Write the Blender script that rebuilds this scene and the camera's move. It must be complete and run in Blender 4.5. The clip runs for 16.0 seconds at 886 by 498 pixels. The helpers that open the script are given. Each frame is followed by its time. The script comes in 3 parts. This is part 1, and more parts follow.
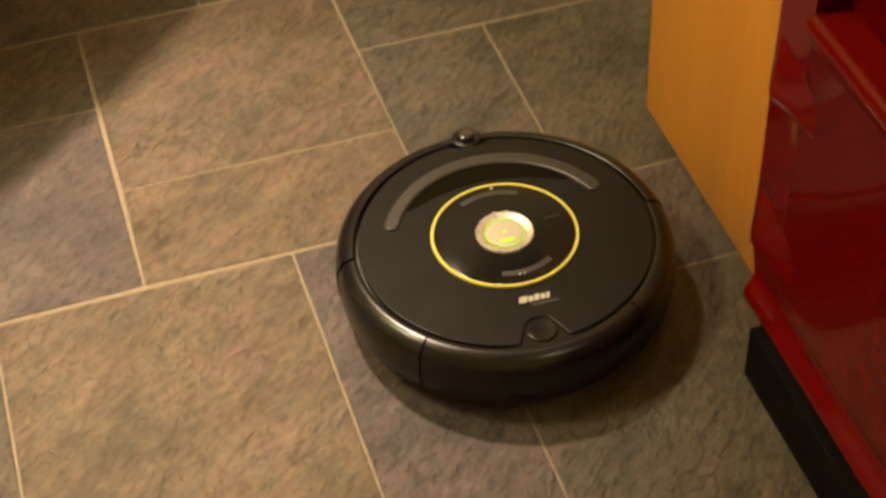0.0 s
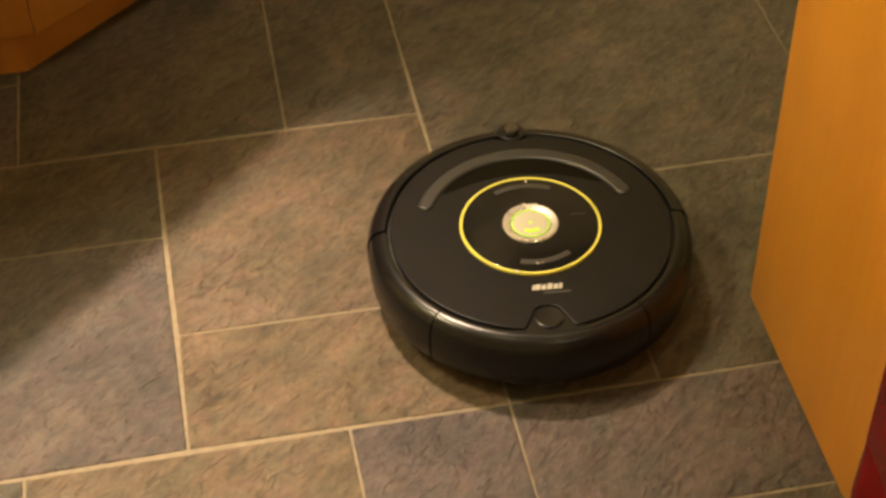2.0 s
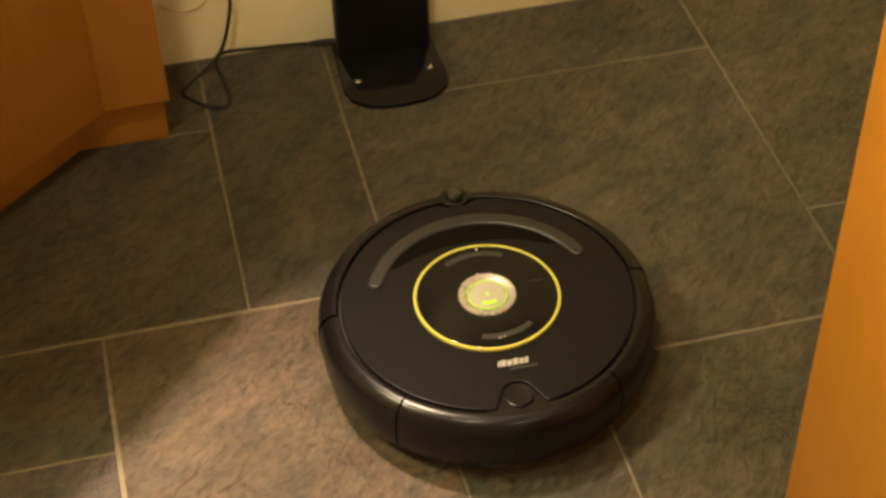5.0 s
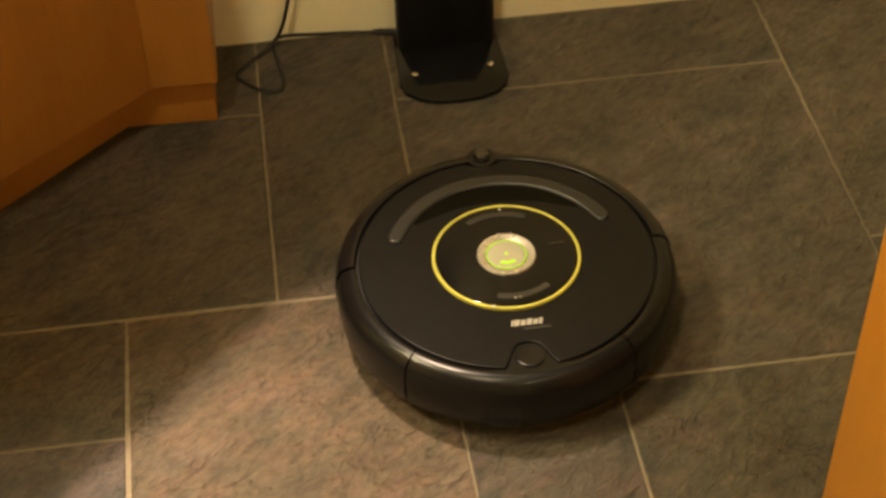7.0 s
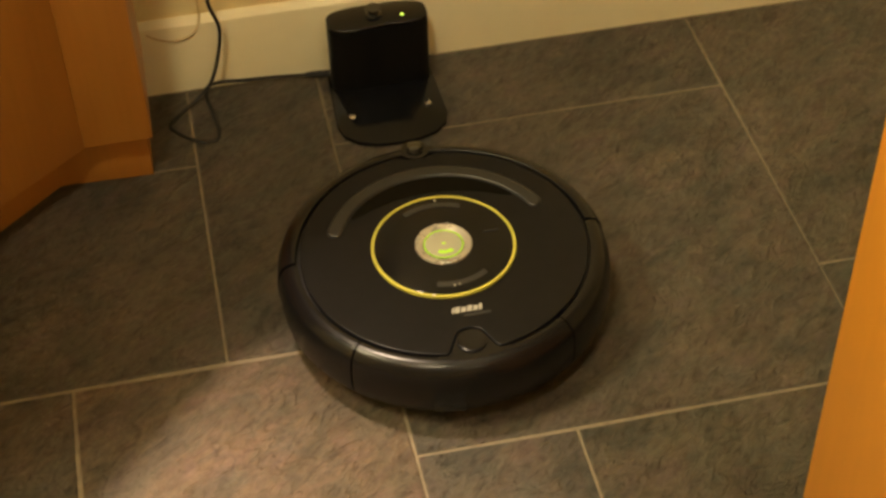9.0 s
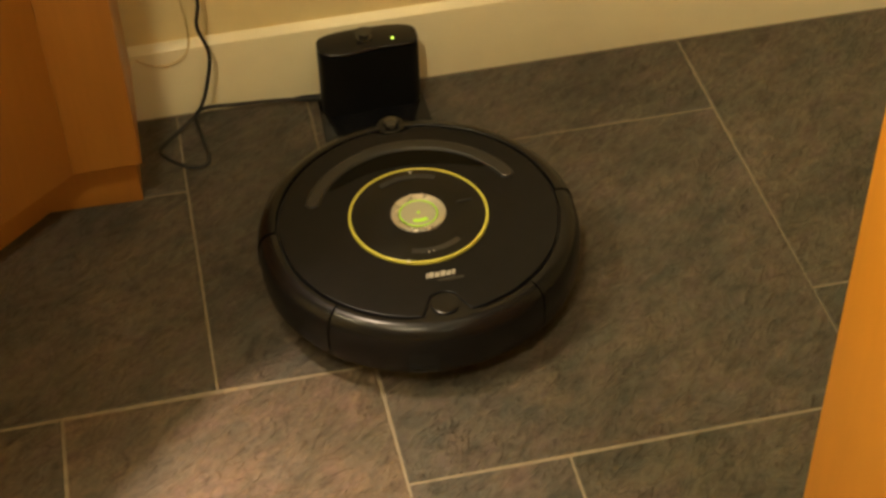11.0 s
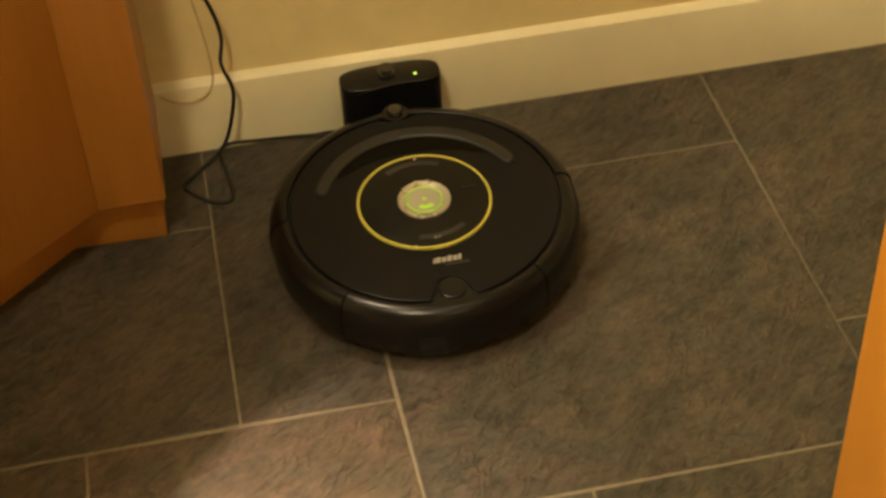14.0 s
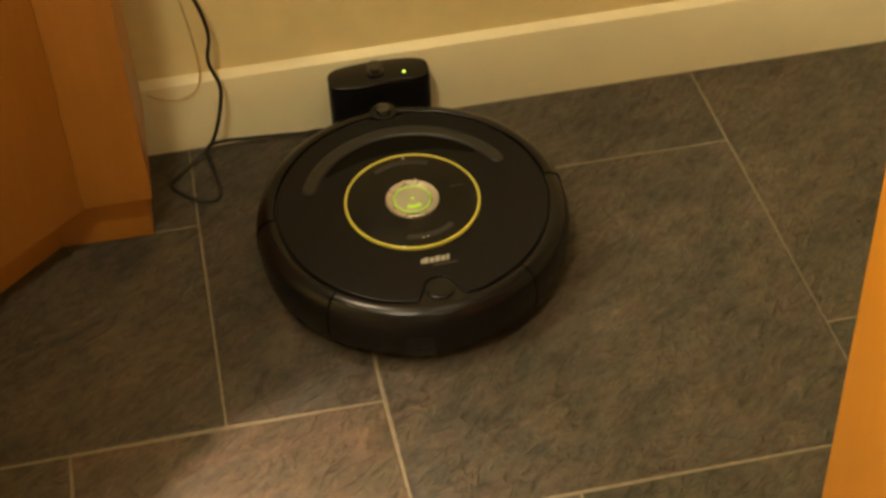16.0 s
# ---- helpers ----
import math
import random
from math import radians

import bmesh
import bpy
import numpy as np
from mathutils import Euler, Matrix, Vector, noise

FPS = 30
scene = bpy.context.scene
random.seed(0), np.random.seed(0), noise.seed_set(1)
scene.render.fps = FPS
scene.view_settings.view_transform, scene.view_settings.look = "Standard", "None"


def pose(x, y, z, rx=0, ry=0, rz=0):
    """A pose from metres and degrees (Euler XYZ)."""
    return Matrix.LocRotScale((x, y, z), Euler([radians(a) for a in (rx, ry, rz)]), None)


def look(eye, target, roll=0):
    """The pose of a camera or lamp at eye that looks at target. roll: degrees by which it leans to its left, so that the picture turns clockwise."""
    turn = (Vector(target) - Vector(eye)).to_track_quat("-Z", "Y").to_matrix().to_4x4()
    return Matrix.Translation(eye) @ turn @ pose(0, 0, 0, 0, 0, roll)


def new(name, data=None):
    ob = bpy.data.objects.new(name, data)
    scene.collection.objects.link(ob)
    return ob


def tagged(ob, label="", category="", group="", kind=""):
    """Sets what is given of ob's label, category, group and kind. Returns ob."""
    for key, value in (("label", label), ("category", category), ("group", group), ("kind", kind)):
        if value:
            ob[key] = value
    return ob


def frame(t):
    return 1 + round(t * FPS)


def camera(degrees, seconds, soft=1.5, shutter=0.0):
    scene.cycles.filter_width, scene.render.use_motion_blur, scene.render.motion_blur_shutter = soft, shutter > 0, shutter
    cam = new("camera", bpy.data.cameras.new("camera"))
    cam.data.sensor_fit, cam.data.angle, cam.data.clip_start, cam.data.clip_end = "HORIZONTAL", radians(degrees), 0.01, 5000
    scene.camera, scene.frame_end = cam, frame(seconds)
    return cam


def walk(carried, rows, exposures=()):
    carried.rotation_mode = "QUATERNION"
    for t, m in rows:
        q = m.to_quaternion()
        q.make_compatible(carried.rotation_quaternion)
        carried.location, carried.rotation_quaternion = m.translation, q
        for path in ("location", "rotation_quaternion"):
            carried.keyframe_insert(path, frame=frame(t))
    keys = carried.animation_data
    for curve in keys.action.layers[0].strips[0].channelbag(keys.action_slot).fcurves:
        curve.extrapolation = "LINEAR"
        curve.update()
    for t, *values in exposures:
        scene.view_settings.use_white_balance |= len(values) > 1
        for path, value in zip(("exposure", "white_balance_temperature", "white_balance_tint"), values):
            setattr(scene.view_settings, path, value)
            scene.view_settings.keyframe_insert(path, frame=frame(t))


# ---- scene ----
# ---- camera ----
cam = camera(31.1, 16.0, soft=3.0, shutter=0.5)
PATH = [
    (0, (-0.302, -1.71, 1.208), (0.054, -0.335, -0.2), -3.7),
    (0.5, (-0.279, -1.647, 1.215), (0.051, -0.246, -0.173), -3.2),
    (1, (-0.264, -1.599, 1.218), (0.033, -0.173, -0.153), -2.3),
    (1.5, (-0.23, -1.554, 1.225), (0.034, -0.119, -0.142), -2.1),
    (2, (-0.228, -1.512, 1.231), (0.014, -0.088, -0.152), -1.5),
    (2.5, (-0.209, -1.458, 1.239), (0.074, -0.039, -0.142), -2.9),
    (3, (-0.244, -1.392, 1.238), (0.143, 0.033, -0.112), -1.7),
    (3.5, (-0.241, -1.332, 1.244), (0.138, 0.073, -0.128), -2.3),
    (6, (-0.166, -1.193, 1.234), (0.064, 0.227, -0.155), -1.3),
    (6.5, (-0.138, -1.19, 1.224), (0.048, 0.234, -0.168), -1.7),
    (7, (-0.124, -1.187, 1.202), (0.045, 0.244, -0.185), -1.7),
    (7.5, (-0.114, -1.151, 1.211), (0.077, 0.25, -0.202), -2.4),
    (8, (-0.109, -1.131, 1.227), (0.097, 0.281, -0.174), -2.7),
    (8.5, (-0.125, -1.122, 1.233), (0.112, 0.283, -0.17), -2.3),
    (9, (-0.138, -1.122, 1.229), (0.122, 0.285, -0.168), -2.0),
    (11.5, (-0.128, -1.108, 1.229), (0.142, 0.318, -0.147), -2.1),
    (12, (-0.126, -1.109, 1.23), (0.136, 0.326, -0.138), -2.3),
    (12.5, (-0.126, -1.109, 1.234), (0.128, 0.33, -0.131), -2.5),
    (13, (-0.127, -1.112, 1.232), (0.12, 0.337, -0.125), -2.7),
    (13.5, (-0.126, -1.111, 1.232), (0.117, 0.341, -0.121), -3.1),
    (14, (-0.122, -1.115, 1.23), (0.116, 0.343, -0.119), -3.3),
    (14.5, (-0.122, -1.116, 1.229), (0.114, 0.342, -0.119), -3.3),
    (15, (-0.119, -1.112, 1.227), (0.115, 0.341, -0.127), -3.5),
    (15.5, (-0.117, -1.107, 1.226), (0.123, 0.344, -0.13), -3.1),
    (16, (-0.113, -1.103, 1.226), (0.131, 0.349, -0.129), -3.0),
]
walk(cam, [(t, look(eye, target, roll)) for t, eye, target, roll in PATH])

# ---- light: warm ceiling lamps, all out of view, in a closed kitchen ----
world = bpy.data.worlds.new("room_air")
scene.world = world
world.use_nodes = True
world.node_tree.nodes["Background"].inputs[0].default_value = (1.0, 0.75, 0.45, 1)
world.node_tree.nodes["Background"].inputs[1].default_value = 0.012
scene.view_settings.exposure = 0.0
CEILING = 2.42


def fill_lamp(x, y, size, watts, colour):
    data = bpy.data.lights.new("lamp", "AREA")
    data.shape, data.size, data.energy, data.color = "DISK", size, watts, colour
    ob = new("lamp", data)
    ob.matrix_world = look((x, y, CEILING - 0.03), (x, y, 0))
    return ob


def ceiling_spot(x, y, target, angle, watts, colour, radius=0.04):
    data = bpy.data.lights.new("spot", "SPOT")
    data.spot_size, data.spot_blend, data.energy, data.color, data.shadow_soft_size = radians(angle), 1.0, watts, colour, radius
    ob = new("spot", data)
    ob.matrix_world = look((x, y, CEILING - 0.03), (*target, 0))
    return ob


# SPOT_WALL and SPOT_FLOOR are unseen lamps, added to brighten wall and floor
SPOT = (-0.50, 0.40)
SPOT_WALL = (-0.48, -1.12)
SPOT_PANEL = (0.44, -0.40)
SPOT_FLOOR = (-0.44, 0.30)
# broad unseen lamps added as fill for panel, dim floor and red unit
FILL_LAMPS = [(-1.50, -0.20, 0.40, 55.0), (0.60, -2.40, 0.40, 10.5)]
ceiling_spot(*SPOT, (-0.62, -0.50), 43, 625.0, (1.0, 0.73, 0.51), 0.034)
ceiling_spot(*SPOT_WALL, (0.62, 0.82), 51, 162.0, (1.0, 0.83, 0.49), 0.12)
ceiling_spot(*SPOT_PANEL, (0.34, 0.05), 76, 9.0, (1.0, 0.83, 0.50), 0.04)
ceiling_spot(*SPOT_FLOOR, (0.26, 0.16), 57, 37.0, (1.0, 0.82, 0.50), 0.06)
for lamp_row in FILL_LAMPS:
    fill_lamp(*lamp_row, (1.0, 0.84, 0.48))


# ---- materials ----
def material(name, colour, rough=0.5, metal=0.0, coat=0.0, spec=0.5):
    m = bpy.data.materials.new(name)
    m.use_nodes = True
    b = m.node_tree.nodes["Principled BSDF"]
    b.inputs["Base Color"].default_value = (*colour, 1)
    b.inputs["Roughness"].default_value = rough
    b.inputs["Metallic"].default_value = metal
    b.inputs["Coat Weight"].default_value = coat
    b.inputs["Coat Roughness"].default_value = 0.06
    b.inputs["Specular IOR Level"].default_value = spec
    return m


def node(m, kind, **values):
    n = m.node_tree.nodes.new(kind)
    for key, value in values.items():
        n.inputs[key.replace("_", " ")].default_value = value
    return n


def wire(m, a, b):
    m.node_tree.links.new(a, b)


def bsdf(m):
    return m.node_tree.nodes["Principled BSDF"]


def ramp(m, source, *stops):
    r = m.node_tree.nodes.new("ShaderNodeValToRGB")
    els = r.color_ramp.elements
    while len(els) < len(stops):
        els.new(0.5)
    for el, (at, colour) in zip(els, stops):
        el.position, el.color = at, (*colour, 1)
    wire(m, source, r.inputs[0])
    return r.outputs[0]


def mixed(m, how, factor, a, b):
    x = m.node_tree.nodes.new("ShaderNodeMix")
    x.data_type, x.blend_type = "RGBA", how
    for socket, value in ((x.inputs[0], factor), (x.inputs[6], a), (x.inputs[7], b)):
        if isinstance(value, (int, float)):
            socket.default_value = value
        elif isinstance(value, tuple):
            socket.default_value = (*value, 1)
        else:
            wire(m, value, socket)
    return x.outputs[2]


def grain(m, scale, detail=6.0, stretch=(1, 1, 1), offset=None, distortion=0.0, rough=0.55, turn=0):
    tc = m.node_tree.nodes.new("ShaderNodeTexCoord")
    mp = m.node_tree.nodes.new("ShaderNodeMapping")
    mp.inputs["Scale"].default_value = stretch
    if turn:
        rot = m.node_tree.nodes.new("ShaderNodeMapping")
        rot.inputs["Rotation"].default_value = (0, 0, radians(-turn))
        wire(m, tc.outputs["Object"], rot.inputs[0])
        source = rot.outputs[0]
    else:
        source = tc.outputs["Object"]
    wire(m, source, mp.inputs[0])
    if offset is not None:
        wire(m, offset, mp.inputs["Location"])
    n = node(m, "ShaderNodeTexNoise", Scale=scale, Detail=detail, Distortion=distortion, Roughness=rough)
    wire(m, mp.outputs[0], n.inputs["Vector"])
    return n.outputs["Fac"]


def relief(m, source, strength, distance, under=None):
    b = node(m, "ShaderNodeBump", Strength=strength, Distance=distance)
    wire(m, source, b.inputs["Height"])
    if under is not None:
        wire(m, under, b.inputs["Normal"])
    wire(m, b.outputs[0], bsdf(m).inputs["Normal"])
    return b.outputs[0]


def slate_tile(name, tones):
    """Cleft slate: cloudy colour, slanting cleavage ridges and fine grit; each tile takes its own piece of the pattern."""
    m = material(name, tones[1], 0.5)
    info = m.node_tree.nodes.new("ShaderNodeObjectInfo")
    shift = m.node_tree.nodes.new("ShaderNodeVectorMath")
    shift.operation = "SCALE"
    shift.inputs[0].default_value = (7.3, 11.9, 3.1)
    wire(m, info.outputs["Random"], shift.inputs["Scale"])
    off = shift.outputs[0]
    # cloudy body colour, rusty and olive blotches
    cloud = grain(m, 9.0, 9.0, (1, 1.25, 1), off, 0.2, 0.66, 30)
    colour = ramp(m, cloud, (0.32, tones[0]), (0.46, tones[1]), (0.56, tones[2]), (0.68, tones[3]))
    hue = grain(m, 30.0, 8.0, (0.9, 1.4, 1), off, 0.2, 0.68, 34)
    colour = mixed(m, "MULTIPLY", 0.85, colour, ramp(m, hue, (0.36, (0.80, 0.90, 0.80)), (0.46, (0.97, 1.0, 0.94)), (0.53, (1.07, 1.02, 0.88)), (0.58, (1.08, 0.99, 0.98)), (0.66, (1.20, 1.04, 1.05))))
    # cleft relief: slanting ledges, short flakes and grit
    ridge = grain(m, 20.0, 8.0, (0.8, 1.7, 1), off, 0.15, 0.64, 38)
    streak = grain(m, 72.0, 6.0, (0.75, 1.5, 1), off, 0.2, 0.66, 36)
    # print tone with relief shading painted in: lows darkened, highs paled
    colour = mixed(m, "MULTIPLY", 0.5, colour, ramp(m, ridge, (0.36, (0.48, 0.46, 0.45)), (0.45, (0.90, 0.90, 0.90)), (0.52, (1.0, 1.0, 1.0)), (0.64, (1.34, 1.30, 1.24))))
    colour = mixed(m, "MULTIPLY", 0.7, colour, ramp(m, streak, (0.34, (0.55, 0.53, 0.52)), (0.48, (0.98, 0.98, 0.98)), (0.66, (1.34, 1.30, 1.24))))
    fine = grain(m, 190.0, 5.0, (1, 1, 1), off, 0.0, 0.6)
    colour = mixed(m, "MULTIPLY", 0.4, colour, ramp(m, fine, (0.3, (0.75, 0.75, 0.75)), (0.7, (1.2, 1.2, 1.2))))
    # thin dark cleavage cracks, only here and there, crease shade and pale lip painted in
    crease = grain(m, 6.5, 4.0, (0.7, 1.9, 1), off, 0.1, 0.5, 38)
    where = ramp(m, grain(m, 15.0, 2.0, (1, 1, 1), off, 0.0, 0.4, 60), (0.53, (0, 0, 0)), (0.62, (0.8, 0.8, 0.8)))
    line = ramp(m, crease, (0.488, (1.0, 1.0, 1.0)), (0.498, (0.36, 0.34, 0.32)), (0.502, (0.36, 0.34, 0.32)), (0.510, (1.14, 1.12, 1.08)), (0.53, (1.0, 1.0, 1.0)))
    colour = mixed(m, "MULTIPLY", where, colour, line)
    tone = ramp(m, info.outputs["Random"], (0.0, (0.90, 0.94, 0.90)), (0.4, (1.04, 1.0, 0.93)), (0.7, (0.97, 0.95, 0.97)), (1.0, (1.08, 1.05, 0.98)))
    colour = mixed(m, "MULTIPLY", 1.0, colour, tone)
    wire(m, colour, bsdf(m).inputs["Base Color"])
    wire(m, ramp(m, streak, (0.3, (0.62, 0.62, 0.62)), (0.7, (0.44, 0.44, 0.44))), bsdf(m).inputs["Roughness"])
    # thin layers broken off along jagged slanting edges
    layer = grain(m, 10.0, 6.0, (0.75, 1.8, 1), off, 0.25, 0.52, 38)
    ledges = ramp(m, layer, *((at, (h, h, h)) for at, h in ((0.37, 0.0), (0.38, 0.2), (0.435, 0.23), (0.445, 0.42), (0.492, 0.45), (0.502, 0.62), (0.553, 0.65), (0.563, 0.82), (0.615, 0.85), (0.625, 1.0))))
    a = relief(m, ridge, 1.0, 0.009)
    a = relief(m, ledges, 1.0, 0.0072, a)
    a = relief(m, streak, 1.0, 0.0036, a)
    relief(m, fine, 0.35, 0.0009, a)
    return m


def wood(name, light, dark, scale=1.0):
    m = material(name, light, 0.40, coat=0.06)
    bands = grain(m, 16.0 * scale, 4.0, (1.0, 1.0, 0.09), None, 0.6)
    pores = grain(m, 150.0 * scale, 3.0, (1.0, 1.0, 0.04))
    cloud = grain(m, 6.0, 5.0, (1, 1, 0.5))
    colour = ramp(m, bands, (0.3, dark), (0.62, light))
    colour = mixed(m, "MULTIPLY", 0.13, colour, ramp(m, pores, (0.35, (0.72, 0.68, 0.62)), (0.6, (1.05, 1.05, 1.05))))
    colour = mixed(m, "MULTIPLY", 0.5, colour, ramp(m, cloud, (0.3, (0.82, 0.8, 0.76)), (0.7, (1.08, 1.08, 1.08))))
    wire(m, colour, bsdf(m).inputs["Base Color"])
    relief(m, pores, 0.15, 0.0006)
    return m


def plain(name, colour, rough, amount=0.2, scale=60.0, bump=0.0, metal=0.0, coat=0.0, spec=0.5, patchy=0.08):
    m = material(name, colour, rough, metal, coat, spec)
    g = grain(m, scale, 5.0)
    lo, hi = tuple(c * (1 - amount) for c in colour), tuple(c * (1 + amount) for c in colour)
    wire(m, ramp(m, g, (0.3, lo), (0.7, hi)), bsdf(m).inputs["Base Color"])
    r = max(0.03, rough - patchy)
    wire(m, ramp(m, grain(m, scale * 0.3, 4.0), (0.3, (r, r, r)), (0.7, (rough + patchy,) * 3)), bsdf(m).inputs["Roughness"])
    if bump:
        relief(m, g, bump, 0.0008)
    return m


def glow(name, colour, strength, base):
    m = material(name, base, 0.35)
    bsdf(m).inputs["Emission Color"].default_value = (*colour, 1)
    bsdf(m).inputs["Emission Strength"].default_value = strength
    return m


TILE_OLIVE = slate_tile("slate_olive", ((0.0483, 0.0456, 0.0401), (0.0721, 0.0640, 0.0528), (0.0880, 0.0720, 0.0578), (0.0954, 0.0815, 0.0717)))
TILE_TAN = slate_tile("slate_tan", ((0.0731, 0.0585, 0.0423), (0.1046, 0.0805, 0.0554), (0.1241, 0.0913, 0.0660), (0.1314, 0.1030, 0.0819)))
TILE_GREY = slate_tile("slate_grey", ((0.0496, 0.0434, 0.0460), (0.0732, 0.0619, 0.0639), (0.0873, 0.0701, 0.0703), (0.1014, 0.0837, 0.0837)))
GROUT = plain("grout", (0.215, 0.175, 0.120), 0.85, 0.15, 90, 0.3)
WALL = plain("wall_paint", (0.82, 0.68, 0.37), 0.65, 0.05, 20, 0.12)
TRIM = plain("trim_paint", (0.84, 0.76, 0.53), 0.38, 0.04, 14, 0.05)
CEIL = plain("ceiling_paint", (0.75, 0.70, 0.58), 0.8, 0.03, 30)
HONEY = wood("honey_maple", (0.66, 0.293, 0.032), (0.62, 0.269, 0.030), 0.5)
MAPLE = wood("cabinet_maple", (0.46, 0.198, 0.034), (0.40, 0.163, 0.028))
COUNTER = plain("worktop", (0.22, 0.19, 0.15), 0.4, 0.3, 80)
RED = plain("red_gloss", (0.125, 0.0022, 0.0018), 0.06, 0.06, 25, 0.0, spec=0.16, patchy=0.02)
KICK = plain("black_kick", (0.004, 0.004, 0.004), 0.6, 0.3, spec=0.05)
GLOSS = plain("gloss_black", (0.006, 0.006, 0.007), 0.13, 0.3, 40, 0.0, spec=0.28)
DISC = plain("disc_black", (0.0062, 0.0062, 0.0074), 0.34, 0.2, 70, 0.03, spec=0.2, patchy=0.03)
SATIN = plain("satin_charcoal", (0.0062, 0.0060, 0.0068), 0.25, 0.10, 500, 0.06, spec=0.34, patchy=0.015)
BODY = plain("body_black", (0.012, 0.0115, 0.0125), 0.45, 0.1, 400, 0.05, patchy=0.02)
HANDLE = plain("handle_grey", (0.019, 0.0185, 0.018), 0.42, 0.1, 400, 0.05, patchy=0.02)
YELLOW = plain("yellow_ring", (0.56, 0.53, 0.09), 0.4, 0.06)
SILVER = plain("silver_button", (0.57, 0.54, 0.49), 0.30, 0.05, 90, 0.0, metal=0.6)
PRINT = plain("grey_print", (0.38, 0.36, 0.32), 0.5, 0.1)
FAINT = plain("faint_print", (0.026, 0.025, 0.024), 0.4, 0.1)
DUST_GLINT = plain("pale_dust_glint", (0.65, 0.62, 0.55), 0.7, 0.1)
GREEN = glow("green_light", (0.42, 0.78, 0.02), 0.36, (0.35, 0.6, 0.05))
GREEN_SOFT = glow("green_light_soft", (0.45, 0.75, 0.05), 0.035, (0.40, 0.38, 0.31))
LED = glow("dock_light", (0.62, 1.0, 0.12), 1.2, (0.5, 0.8, 0.1))
BRASS = plain("contact_metal", (0.72, 0.68, 0.60), 0.25, 0.05, metal=0.9)
LOOP_TAN = plain("loop_tan", (0.60, 0.46, 0.23), 0.6, 0.15)
CABLE = plain("cable_black", (0.014, 0.013, 0.012), 0.5, 0.2)
RUBBER = plain("rubber", (0.02, 0.02, 0.02), 0.8, 0.2)
DOCK = plain("dock_black", (0.006, 0.006, 0.006), 0.42, 0.2, 300, 0.04, spec=0.22, patchy=0.03)
WELL = plain("well_black", (0.002, 0.002, 0.002), 0.12, 0.2, 40, spec=0.12, patchy=0.03)
SMOKE = plain("smoked_dome", (0.03, 0.027, 0.022), 0.07, 0.2, coat=0.6)
LAMP_GLASS = glow("lamp_glass", (1.0, 0.7, 0.38), 3.0, (0.8, 0.8, 0.8))


# ---- building helpers ----
def mesh_of(bm, smooth=25):
    bmesh.ops.recalc_face_normals(bm, faces=bm.faces)
    me = bpy.data.meshes.new("mesh")
    bm.to_mesh(me)
    bm.free()
    if smooth:
        me.shade_smooth()
        me.set_sharp_from_angle(angle=radians(smooth))
    return me


def thing(name, label, category, group="", kind=""):
    return tagged(new(name), label, category, group, kind)


def solid(name, bm, mat, label="", category="", group="", kind="", smooth=25):
    ob = new(name, mesh_of(bm, smooth))
    ob.data.materials.append(mat)
    return tagged(ob, label, category, group, kind)


def part(name, bm, mat, parent, label="", smooth=25):
    ob = new(name, mesh_of(bm, smooth))
    ob.data.materials.append(mat)
    ob.parent = parent
    return tagged(ob, label)


def soften(bm, width, segments=2, least=30):
    edges = [e for e in bm.edges if len(e.link_faces) == 2 and e.calc_face_angle(0) > radians(least)]
    if width:
        bmesh.ops.bevel(bm, geom=edges, offset=width, segments=segments, profile=0.5, affect="EDGES")
    return bm


def box(x0, x1, y0, y1, z0, z1, bevel=0.0, segments=2):
    bm = bmesh.new()
    bmesh.ops.create_cube(bm, size=1)
    for v in bm.verts:
        v.co = ((x0, x1)[v.co.x > 0], (y0, y1)[v.co.y > 0], (z0, z1)[v.co.z > 0])
    return soften(bm, bevel, segments)


def prism(points, z0, z1, bevel=0.0, segments=2, least=30):
    bm = bmesh.new()
    low = [bm.verts.new((x, y, z0)) for x, y in points]
    top = [bm.verts.new((x, y, z1)) for x, y in points]
    n = len(points)
    bm.faces.new(low[::-1])
    bm.faces.new(top)
    for i in range(n):
        bm.faces.new((low[i], low[(i + 1) % n], top[(i + 1) % n], top[i]))
    bmesh.ops.recalc_face_normals(bm, faces=bm.faces)
    return soften(bm, bevel, segments, least)


def lathe(profile, a0=0.0, a1=360.0, steps=96, closed=False):
    """Turns (radius, z) points round the z axis. closed: the profile is a loop, whose ends are capped."""
    bm = bmesh.new()
    full = abs(a1 - a0) > 359.9
    count = steps if full else steps + 1
    rings = []
    for i in range(count):
        a = radians(a0 + (a1 - a0) * i / steps)
        rings.append([bm.verts.new((r * math.cos(a), r * math.sin(a), z)) for r, z in profile])
    n = len(profile)
    for i in range(steps):
        p, q = rings[i], rings[(i + 1) % count]
        for k in range(n if closed else n - 1):
            bm.faces.new((p[k], q[k], q[(k + 1) % n], p[(k + 1) % n]))
    if not full and closed:
        bm.faces.new(rings[0])
        bm.faces.new(rings[-1][::-1])
    bmesh.ops.remove_doubles(bm, verts=bm.verts, dist=1e-6)
    return bm


